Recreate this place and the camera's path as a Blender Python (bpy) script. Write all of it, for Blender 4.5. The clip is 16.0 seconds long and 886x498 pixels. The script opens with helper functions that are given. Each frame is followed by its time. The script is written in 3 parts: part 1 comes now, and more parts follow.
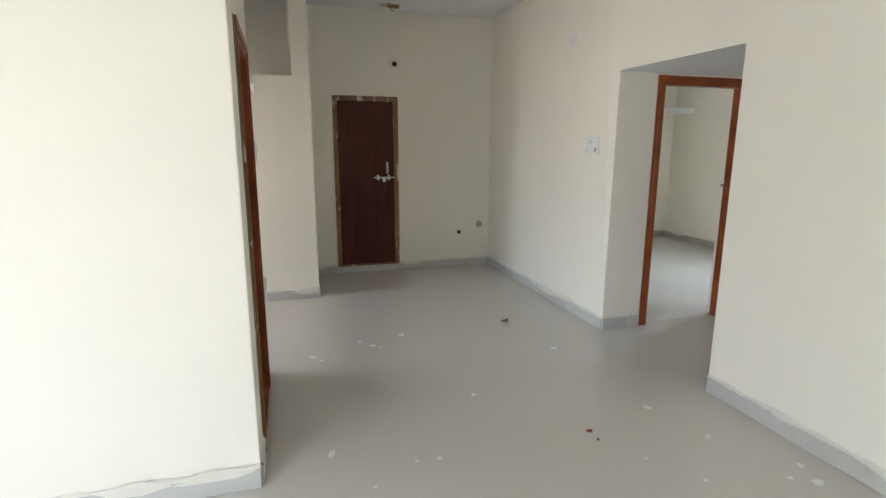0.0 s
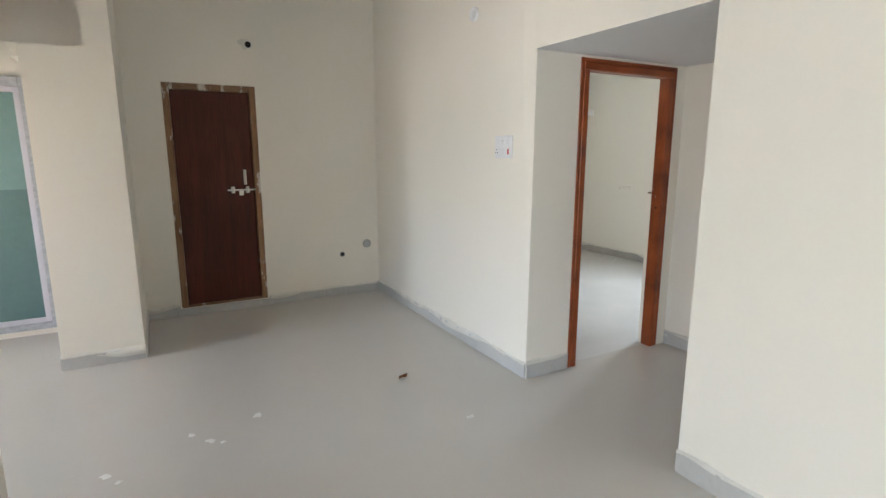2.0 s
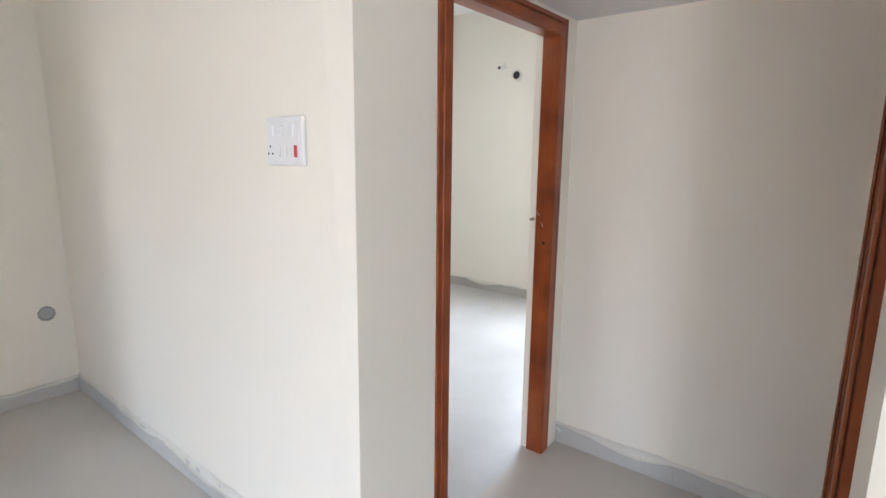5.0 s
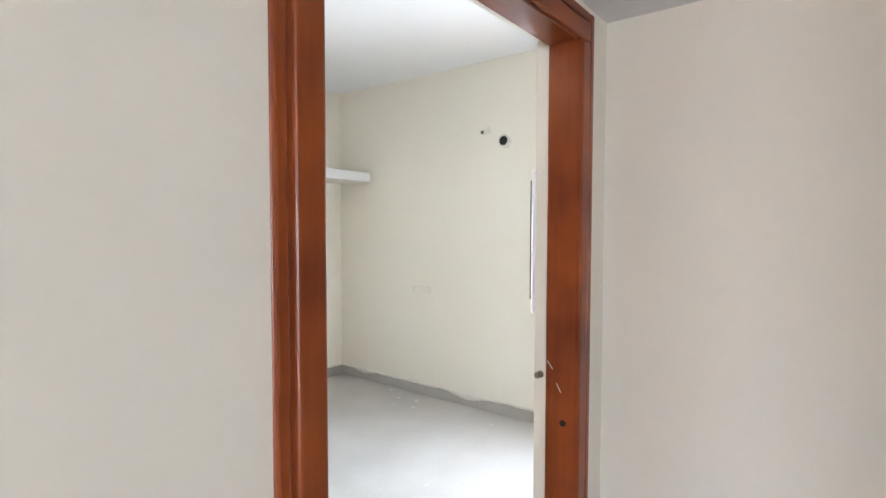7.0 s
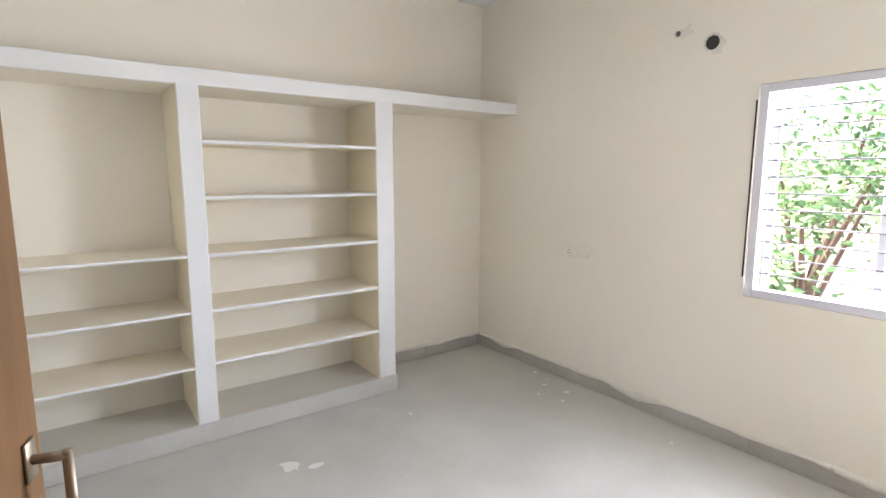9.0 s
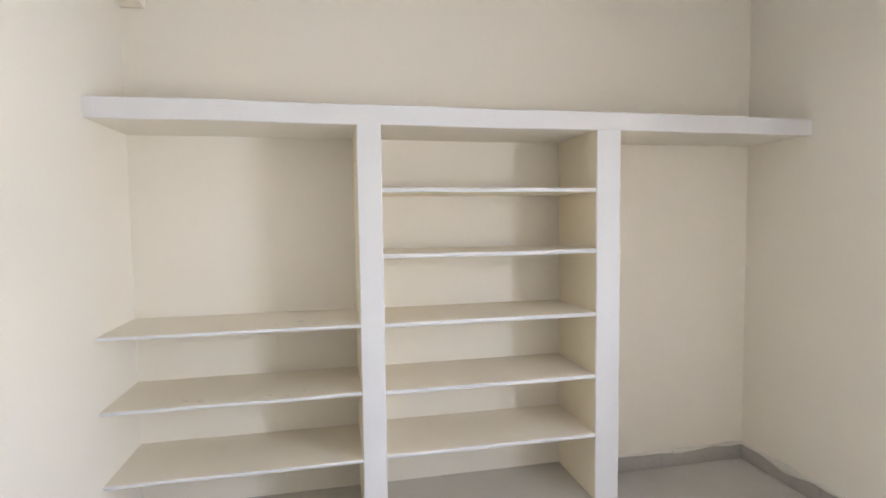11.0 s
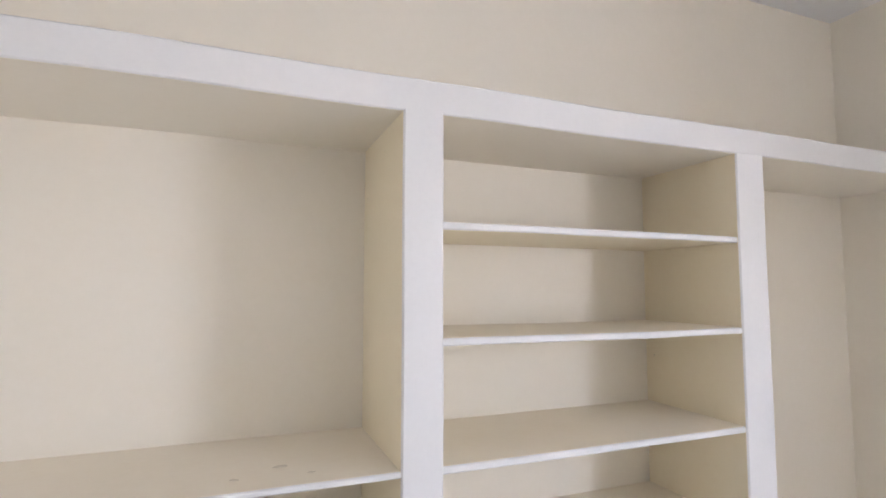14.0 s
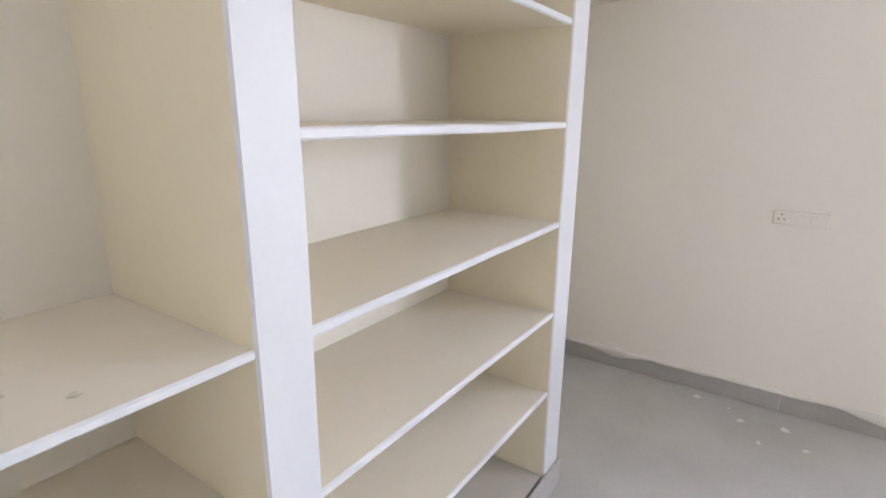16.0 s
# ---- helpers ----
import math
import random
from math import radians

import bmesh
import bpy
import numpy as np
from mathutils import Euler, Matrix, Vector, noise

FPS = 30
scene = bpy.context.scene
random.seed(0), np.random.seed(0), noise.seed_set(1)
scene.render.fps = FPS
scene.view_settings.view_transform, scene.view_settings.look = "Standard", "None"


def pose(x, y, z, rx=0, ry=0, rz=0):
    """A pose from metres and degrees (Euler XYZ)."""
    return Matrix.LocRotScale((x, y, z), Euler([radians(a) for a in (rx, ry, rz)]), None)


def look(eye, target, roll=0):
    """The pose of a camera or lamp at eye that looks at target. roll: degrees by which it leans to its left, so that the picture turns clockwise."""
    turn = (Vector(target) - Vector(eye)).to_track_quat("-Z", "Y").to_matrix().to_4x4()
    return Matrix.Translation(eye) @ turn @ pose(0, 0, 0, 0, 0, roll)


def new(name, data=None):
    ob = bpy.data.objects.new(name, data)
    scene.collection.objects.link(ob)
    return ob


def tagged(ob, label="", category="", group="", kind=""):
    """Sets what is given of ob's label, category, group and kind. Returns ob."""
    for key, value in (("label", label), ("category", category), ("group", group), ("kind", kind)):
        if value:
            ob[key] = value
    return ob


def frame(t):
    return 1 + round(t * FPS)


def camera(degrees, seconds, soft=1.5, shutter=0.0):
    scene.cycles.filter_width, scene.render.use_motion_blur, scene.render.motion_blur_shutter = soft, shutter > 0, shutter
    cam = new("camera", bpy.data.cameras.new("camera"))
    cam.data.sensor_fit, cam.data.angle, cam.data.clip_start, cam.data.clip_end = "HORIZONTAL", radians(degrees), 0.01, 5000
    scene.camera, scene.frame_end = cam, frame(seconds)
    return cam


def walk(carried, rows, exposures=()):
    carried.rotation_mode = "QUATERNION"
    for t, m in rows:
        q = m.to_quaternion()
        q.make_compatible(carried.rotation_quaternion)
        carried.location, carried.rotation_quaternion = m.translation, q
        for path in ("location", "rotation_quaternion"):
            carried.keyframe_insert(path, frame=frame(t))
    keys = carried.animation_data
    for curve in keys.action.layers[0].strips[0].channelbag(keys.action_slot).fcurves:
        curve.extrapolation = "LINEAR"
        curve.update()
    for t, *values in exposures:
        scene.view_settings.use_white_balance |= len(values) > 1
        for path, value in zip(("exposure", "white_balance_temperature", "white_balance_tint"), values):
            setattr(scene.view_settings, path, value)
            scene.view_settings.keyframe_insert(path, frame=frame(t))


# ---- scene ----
cam = camera(81.4, 16.0)
PATH = [
    (0, (0.078, -0.008, 1.551), (0.65, 1.867, 1.152), 0.2),
    (0.5, (0.19, 0.194, 1.54), (0.886, 2.03, 1.163), -0.3),
    (1, (0.3, 0.435, 1.531), (1.024, 2.257, 1.138), -0.5),
    (1.5, (0.379, 0.736, 1.528), (1.232, 2.503, 1.141), -0.1),
    (2, (0.54, 1.013, 1.507), (1.488, 2.734, 1.136), -0.0),
    (2.5, (0.712, 1.281, 1.527), (1.758, 2.945, 1.16), 0.2),
    (3, (0.864, 1.565, 1.518), (2.036, 3.151, 1.179), 0.3),
    (3.2, (0.917, 1.65, 1.527), (2.126, 3.208, 1.197), 0.2),
    (5.3, (1.765, 2.627, 1.504), (3.343, 3.802, 1.142), 0.3),
    (5.5, (1.86, 2.703, 1.512), (3.459, 3.85, 1.157), 0.0),
    (6, (2.117, 2.87, 1.5), (3.762, 3.975, 1.231), -0.7),
    (6.5, (2.36, 3.02, 1.582), (4.03, 4.116, 1.492), -0.5),
    (7, (2.631, 3.098, 1.578), (4.214, 4.317, 1.493), 0.1),
    (7.5, (2.874, 3.197, 1.548), (4.346, 4.541, 1.387), -0.4),
    (8, (3.066, 3.371, 1.552), (4.419, 4.822, 1.3), -0.1),
    (8.2, (3.123, 3.445, 1.546), (4.428, 4.935, 1.268), 0.2),
    (10.3, (3.627, 4.256, 1.593), (4.398, 6.093, 1.422), -0.7),
    (10.5, (3.671, 4.318, 1.6), (4.324, 6.202, 1.452), -0.6),
    (11, (3.735, 4.469, 1.601), (4.142, 6.424, 1.482), -0.7),
    (11.5, (3.725, 4.708, 1.585), (4.036, 6.683, 1.538), -0.5),
    (12, (3.715, 4.894, 1.577), (3.971, 6.877, 1.589), -0.1),
    (12.5, (3.71, 5.118, 1.597), (3.93, 7.104, 1.687), 0.1),
    (13, (3.688, 5.288, 1.598), (4.01, 7.249, 1.824), 0.5),
    (13.5, (3.574, 5.386, 1.599), (4.01, 7.302, 1.97), 0.6),
    (14, (3.457, 5.607, 1.57), (4.18, 7.466, 1.719), 0.1),
    (14.5, (3.44, 5.805, 1.5), (4.331, 7.591, 1.362), 0.2),
    (15, (3.405, 5.982, 1.47), (4.534, 7.592, 1.106), 0.6),
    (15.5, (3.344, 6.145, 1.47), (4.727, 7.506, 0.984), 0.8),
    (16, (3.411, 6.243, 1.458), (5.01, 7.331, 0.95), 0.5),
]
EXPOSURES = [(0, 3.48, 6400, 7), (1.5, 3.70, 6330, 8), (2.0, 3.77, 6300, 9), (3.0, 4.10, 6350, 11), (5.3, 4.13, 6150, 13), (7.2, 4.30, 6200, 13), (8.2, 4.05, 6400, 15), (10.5, 3.95, 6600, 18), (12.5, 3.85, 6500, 20), (14.5, 4.0, 6450, 22), (16, 4.1, 6200, 21)]
walk(cam, [(t, look(eye, target, roll)) for t, eye, target, roll in PATH], EXPOSURES)

# ---- light ----
world = bpy.data.worlds.new("sky")
scene.world = world
world.use_nodes = True
wn, wl = world.node_tree.nodes, world.node_tree.links
wn.clear()
sky = wn.new("ShaderNodeTexSky")
sky.sky_type = "NISHITA"
sky.sun_disc = False
sky.sun_elevation = radians(48)
sky.sun_rotation = radians(0)
sky.dust_density = 5.0
sky.air_density = 0.6
sky.ozone_density = 1.0
bg = wn.new("ShaderNodeBackground")
bg.inputs["Strength"].default_value = 0.15
wo = wn.new("ShaderNodeOutputWorld")
wl.new(sky.outputs[0], bg.inputs[0])
wl.new(bg.outputs[0], wo.inputs[0])

sun = new("sun", bpy.data.lights.new("sun", "SUN"))
sun.data.energy = 1.0
sun.data.angle = radians(12)
sun.data.color = (1.0, 0.96, 0.9)
sun.matrix_world = look((0, 14, 20), (0, 0, 0))


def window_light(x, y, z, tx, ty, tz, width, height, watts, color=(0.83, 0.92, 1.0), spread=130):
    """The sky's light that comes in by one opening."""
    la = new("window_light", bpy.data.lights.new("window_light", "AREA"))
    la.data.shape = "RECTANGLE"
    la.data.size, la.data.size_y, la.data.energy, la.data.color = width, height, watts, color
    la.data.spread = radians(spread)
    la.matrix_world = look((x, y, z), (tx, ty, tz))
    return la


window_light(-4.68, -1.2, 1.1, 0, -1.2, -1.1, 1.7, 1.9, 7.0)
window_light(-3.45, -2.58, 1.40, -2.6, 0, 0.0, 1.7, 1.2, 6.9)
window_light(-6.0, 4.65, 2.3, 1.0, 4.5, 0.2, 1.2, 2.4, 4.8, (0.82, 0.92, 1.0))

window_light(6.70, 4.46, 1.49, 3.0, 4.50, 0.75, 1.15, 1.15, 7.7, (0.80, 0.91, 1.0), 155)

# ---- materials ----


def material(name):
    m = bpy.data.materials.new(name)
    m.use_nodes = True
    nt = m.node_tree
    return m, nt, nt.nodes["Principled BSDF"]


def node(nt, kind, **values):
    n = nt.nodes.new(kind)
    for k, v in values.items():
        n.inputs[k].default_value = v
    return n


def coords(nt, scale=(1, 1, 1)):
    g = nt.nodes.new("ShaderNodeNewGeometry")
    mp = nt.nodes.new("ShaderNodeMapping")
    mp.inputs["Scale"].default_value = scale
    nt.links.new(g.outputs["Position"], mp.inputs["Vector"])
    return mp.outputs[0]


def mottled(name, dark, light, rough=(0.5, 0.7), big=0.8, fine=60.0, bump=0.1, stretch=(1, 1, 1), metal=0.0, spots=None, spot_size=9.0, spot_level=0.7, distance=0.003):
    """A surface with broad stains, fine grain and fine relief, and spots of another colour where asked."""
    m, nt, p = material(name)
    v = coords(nt, stretch)
    L = nt.links.new
    a = node(nt, "ShaderNodeTexNoise", Scale=big, Detail=5.0, Roughness=0.6)
    b = node(nt, "ShaderNodeTexNoise", Scale=fine, Detail=4.0, Roughness=0.65)
    L(v, a.inputs["Vector"]), L(v, b.inputs["Vector"])
    mix = node(nt, "ShaderNodeMath")
    mix.operation = "MULTIPLY_ADD"
    mix.inputs[1].default_value = 0.35
    L(b.outputs["Fac"], mix.inputs[0])
    sc = node(nt, "ShaderNodeMath")
    sc.operation = "MULTIPLY"
    sc.inputs[1].default_value = 0.65
    L(a.outputs["Fac"], sc.inputs[0]), L(sc.outputs[0], mix.inputs[2])
    ramp = nt.nodes.new("ShaderNodeValToRGB")
    ramp.color_ramp.elements[0].position, ramp.color_ramp.elements[1].position = 0.32, 0.68
    ramp.color_ramp.elements[0].color, ramp.color_ramp.elements[1].color = (*dark, 1), (*light, 1)
    L(mix.outputs[0], ramp.inputs[0])
    colour = ramp.outputs[0]
    if spots:
        s = node(nt, "ShaderNodeTexNoise", Scale=spot_size, Detail=6.0, Roughness=0.75)
        L(v, s.inputs["Vector"])
        cut = nt.nodes.new("ShaderNodeValToRGB")
        cut.color_ramp.elements[0].position, cut.color_ramp.elements[1].position = spot_level, spot_level + 0.05
        L(s.outputs["Fac"], cut.inputs[0])
        mx = nt.nodes.new("ShaderNodeMix")
        mx.data_type = "RGBA"
        mx.inputs[7].default_value = (*spots, 1)
        L(cut.outputs[0], mx.inputs[0]), L(colour, mx.inputs[6])
        colour = mx.outputs[2]
    L(colour, p.inputs["Base Color"])
    mr = node(nt, "ShaderNodeMapRange")
    mr.inputs["From Min"].default_value, mr.inputs["From Max"].default_value = 0.3, 0.7
    mr.inputs["To Min"].default_value, mr.inputs["To Max"].default_value = rough
    L(mix.outputs[0], mr.inputs["Value"]), L(mr.outputs[0], p.inputs["Roughness"])
    bp = node(nt, "ShaderNodeBump", Strength=bump, Distance=distance)
    L(mix.outputs[0], bp.inputs["Height"]), L(bp.outputs[0], p.inputs["Normal"])
    p.inputs["Metallic"].default_value = metal
    return m


def wood(name, dark, light, rough=0.4, along="z", rings=14.0, worn=None, worn_level=0.62, coat=0.0, blotch=2.2, share=0.3, gloss=0.5):
    """Wood with grain that runs along one axis, and worn or bare patches where asked."""
    m, nt, p = material(name)
    L = nt.links.new
    s = {"x": (0.06, 1, 1), "y": (1, 0.06, 1), "z": (1, 1, 0.06)}[along]
    v = coords(nt, s)
    a = node(nt, "ShaderNodeTexNoise", Scale=rings, Detail=6.0, Roughness=0.6, Distortion=0.4)
    b = node(nt, "ShaderNodeTexNoise", Scale=rings * 9, Detail=3.0, Roughness=0.6)
    c = node(nt, "ShaderNodeTexNoise", Scale=blotch, Detail=3.0)
    L(v, a.inputs["Vector"]), L(v, b.inputs["Vector"]), L(coords(nt), c.inputs["Vector"])
    add = node(nt, "ShaderNodeMath")
    add.operation = "MULTIPLY_ADD"
    add.inputs[1].default_value = 0.45 - share / 2
    L(b.outputs["Fac"], add.inputs[0])
    half = node(nt, "ShaderNodeMath")
    half.operation = "MULTIPLY_ADD"
    half.inputs[1].default_value = 0.55 - share / 2
    L(a.outputs["Fac"], half.inputs[0])
    third = node(nt, "ShaderNodeMath")
    third.operation = "MULTIPLY"
    third.inputs[1].default_value = share
    L(c.outputs["Fac"], third.inputs[0]), L(third.outputs[0], half.inputs[2]), L(half.outputs[0], add.inputs[2])
    ramp = nt.nodes.new("ShaderNodeValToRGB")
    ramp.color_ramp.elements[0].position, ramp.color_ramp.elements[1].position = 0.36, 0.64
    ramp.color_ramp.elements[0].color, ramp.color_ramp.elements[1].color = (*dark, 1), (*light, 1)
    L(add.outputs[0], ramp.inputs[0])
    colour = ramp.outputs[0]
    if worn:
        w = node(nt, "ShaderNodeTexNoise", Scale=9.0, Detail=5.0, Roughness=0.7)
        L(coords(nt, (1, 1, 0.35)), w.inputs["Vector"])
        cut = nt.nodes.new("ShaderNodeValToRGB")
        cut.color_ramp.elements[0].position, cut.color_ramp.elements[1].position = worn_level, worn_level + 0.03
        L(w.outputs["Fac"], cut.inputs[0])
        mx = nt.nodes.new("ShaderNodeMix")
        mx.data_type = "RGBA"
        mx.inputs[7].default_value = (*worn, 1)
        L(cut.outputs[0], mx.inputs[0]), L(colour, mx.inputs[6])
        colour = mx.outputs[2]
    L(colour, p.inputs["Base Color"])
    p.inputs["Roughness"].default_value = rough
    p.inputs["Coat Weight"].default_value = coat
    p.inputs["Specular IOR Level"].default_value = gloss
    bp = node(nt, "ShaderNodeBump", Strength=0.15, Distance=0.001)
    L(add.outputs[0], bp.inputs["Height"]), L(bp.outputs[0], p.inputs["Normal"])
    return m


def plain(name, colour, rough=0.5, metal=0.0):
    return mottled(name, [c * 0.96 for c in colour], colour, (rough * 0.85, min(1, rough * 1.15)), 6.0, 90.0, 0.04, metal=metal)


CREAM = mottled("cream_wall_paint", (0.855, 0.80, 0.695), (0.89, 0.838, 0.742), (0.55, 0.7), 0.7, 45.0, 0.10)
SHELF_CREAM = mottled("cream_shelf_paint", (0.90, 0.80, 0.605), (0.93, 0.845, 0.665), (0.5, 0.7), 1.2, 50.0, 0.12, spots=(0.50, 0.46, 0.38), spot_size=13.0, spot_level=0.69)
# top faces: window light put into the colour, paler than the shelf cream
SHELF_TOP = mottled("daylit_shelf_top", (0.88, 0.80, 0.67), (0.925, 0.853, 0.74), (0.6, 0.8), 2.0, 50.0, 0.1, spots=(0.62, 0.56, 0.48), spot_size=13.0, spot_level=0.70)
WHITE = mottled("white_ceiling_paint", (0.81, 0.81, 0.81), (0.86, 0.86, 0.86), (0.6, 0.8), 0.6, 40.0, 0.12)
TRIM_WHITE = mottled("white_trim_paint", (0.74, 0.735, 0.735), (0.79, 0.785, 0.785), (0.45, 0.6), 1.5, 60.0, 0.10)
FLOOR = mottled("dusty_polished_tile", (0.62, 0.582, 0.53), (0.652, 0.614, 0.562), (0.10, 0.22), 0.9, 160.0, 0.012)
DUST_FLOOR = mottled("cement_dusted_tile", (0.47, 0.45, 0.42), (0.60, 0.578, 0.545), (0.3, 0.55), 2.2, 70.0, 0.05, spots=(0.68, 0.66, 0.63), spot_size=5.0, spot_level=0.66)
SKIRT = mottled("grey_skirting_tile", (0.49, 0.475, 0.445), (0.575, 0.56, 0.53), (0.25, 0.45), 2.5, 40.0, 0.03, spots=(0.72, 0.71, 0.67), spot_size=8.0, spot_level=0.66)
# bedroom skirting, a darker and rougher grey than the hall's
DARK_SKIRT = mottled("dark_grey_skirting_tile", (0.385, 0.355, 0.32), (0.47, 0.44, 0.40), (0.4, 0.6), 2.5, 40.0, 0.05, spots=(0.60, 0.58, 0.54), spot_size=9.0, spot_level=0.68)
PUTTY = mottled("rough_plaster", (0.68, 0.645, 0.57), (0.80, 0.765, 0.69), (0.8, 0.95), 5.0, 80.0, 0.5)
RED_WOOD = wood("varnished_red_wood", (0.165, 0.031, 0.009), (0.37, 0.086, 0.021), 0.34, "z", 11.0, coat=0.12, blotch=5.0, share=0.6, gloss=0.4)
RED_WOOD_X = wood("varnished_red_wood_lintel", (0.165, 0.031, 0.009), (0.37, 0.086, 0.021), 0.34, "x", 11.0, coat=0.12, blotch=5.0, share=0.6, gloss=0.4)
RED_WOOD_Y = wood("varnished_red_wood_cross", (0.165, 0.031, 0.009), (0.37, 0.086, 0.021), 0.34, "y", 11.0, coat=0.12, blotch=5.0, share=0.6, gloss=0.4)
BROWN_LEAF = wood("dark_brown_laminate", (0.046, 0.0095, 0.005), (0.115, 0.028, 0.014), 0.45, "z", 9.0, gloss=0.25)
TAN_LEAF = wood("faded_brown_laminate", (0.13, 0.060, 0.021), (0.235, 0.125, 0.052), 0.6, "z", 10.0, blotch=3.0, share=0.6, gloss=0.3)
RAW_FRAME = wood("unpainted_splashed_wood", (0.18, 0.085, 0.036), (0.38, 0.215, 0.11), 0.7, "z", 12.0, worn=(0.66, 0.60, 0.52), worn_level=0.57)
RAW_FRAME_X = wood("unpainted_splashed_lintel", (0.16, 0.080, 0.040), (0.30, 0.18, 0.10), 0.7, "x", 12.0, worn=(0.66, 0.60, 0.52), worn_level=0.55)
STEEL = plain("bright_steel", (0.72, 0.70, 0.66), 0.3, 0.9)
DULL_STEEL = plain("dull_brown_steel", (0.36, 0.29, 0.22), 0.45, 0.8)
DARK = plain("dark_cavity", (0.025, 0.022, 0.02), 0.9)
PLASTIC = mottled("white_plastic", (0.80, 0.79, 0.775), (0.82, 0.81, 0.795), (0.28, 0.34), 6.0, 90.0, 0.0)
PLASTIC_GREY = plain("grey_plastic", (0.42, 0.41, 0.39), 0.5)
BAR_GREY = plain("dark_painted_bar", (0.2, 0.19, 0.2), 0.5)
RED_PLASTIC = plain("red_plastic", (0.55, 0.015, 0.02), 0.3)
ALU = plain("white_coated_aluminium", (0.70, 0.69, 0.74), 0.35)
FILM = mottled("film_wrapped_aluminium", (0.36, 0.38, 0.41), (0.62, 0.63, 0.64), (0.3, 0.5), 14.0, 60.0, 0.15, stretch=(1, 1, 2.2))
PANEL = mottled("blue_green_frosted_panel", (0.17, 0.30, 0.29), (0.22, 0.36, 0.345), (0.25, 0.35), 0.8, 20.0, 0.02)
PANEL_LOW = mottled("blue_green_dark_panel", (0.10, 0.19, 0.185), (0.14, 0.235, 0.225), (0.25, 0.35), 0.8, 20.0, 0.02)
SPLASH = plain("dried_white_paint", (0.80, 0.785, 0.75), 0.8)
DRY_LEAF = mottled("dry_brown_leaf", (0.22, 0.07, 0.02), (0.36, 0.14, 0.05), (0.7, 0.9), 30.0, 200.0, 0.3)
OUTER = mottled("outer_render", (0.50, 0.49, 0.46), (0.62, 0.61, 0.57), (0.8, 0.95), 0.6, 30.0, 0.3)
GROUND = mottled("dry_earth", (0.17, 0.14, 0.10), (0.28, 0.23, 0.17), (0.9, 1.0), 0.3, 6.0, 0.5)
BARK = mottled("bark", (0.07, 0.05, 0.035), (0.14, 0.10, 0.07), (0.8, 0.95), 3.0, 40.0, 0.6)
FOLIAGE = mottled("green_leaves", (0.045, 0.11, 0.03), (0.09, 0.19, 0.05), (0.5, 0.7), 2.0, 20.0, 0.1)

# ---- shapes ----


def mesh_ob(name, bm, mats, parent=None, smooth=False):
    me = bpy.data.meshes.new(name)
    bmesh.ops.recalc_face_normals(bm, faces=bm.faces)
    bm.to_mesh(me)
    bm.free()
    for m in mats if isinstance(mats, (list, tuple)) else [mats]:
        me.materials.append(m)
    if smooth:
        for p in me.polygons:
            p.use_smooth = True
    ob = new(name, me)
    if parent:
        ob.parent = parent
    return ob


def add_box(bm, x0, x1, y0, y1, z0, z1, bevel=0.0, mat=0, seg=1):
    r = bmesh.ops.create_cube(bm, size=1.0, matrix=Matrix.Translation(((x0 + x1) / 2, (y0 + y1) / 2, (z0 + z1) / 2)) @ Matrix.Diagonal((x1 - x0, y1 - y0, z1 - z0, 1)))
    vs = r["verts"]
    if bevel:
        es = list({e for v in vs for e in v.link_edges})
        r = bmesh.ops.bevel(bm, geom=es, offset=bevel, segments=seg, affect="EDGES", profile=0.5)
        vs = r["verts"]
    for f in {f for v in vs for f in v.link_faces}:
        f.material_index = mat


def box(name, x0, x1, y0, y1, z0, z1, mat, parent=None, bevel=0.0, seg=1):
    bm = bmesh.new()
    add_box(bm, x0, x1, y0, y1, z0, z1, bevel, 0, seg)
    return mesh_ob(name, bm, mat, parent)


def add_rod(bm, a, b, radius, sides=12, mat=0, end=None):
    a, b = Vector(a), Vector(b)
    d = b - a
    m = Matrix.Translation((a + b) / 2) @ d.to_track_quat("Z", "Y").to_matrix().to_4x4()
    r = bmesh.ops.create_cone(bm, cap_ends=True, segments=sides, radius1=radius, radius2=radius if end is None else end, depth=d.length, matrix=m)
    for f in {f for v in r["verts"] for f in v.link_faces}:
        f.material_index = mat


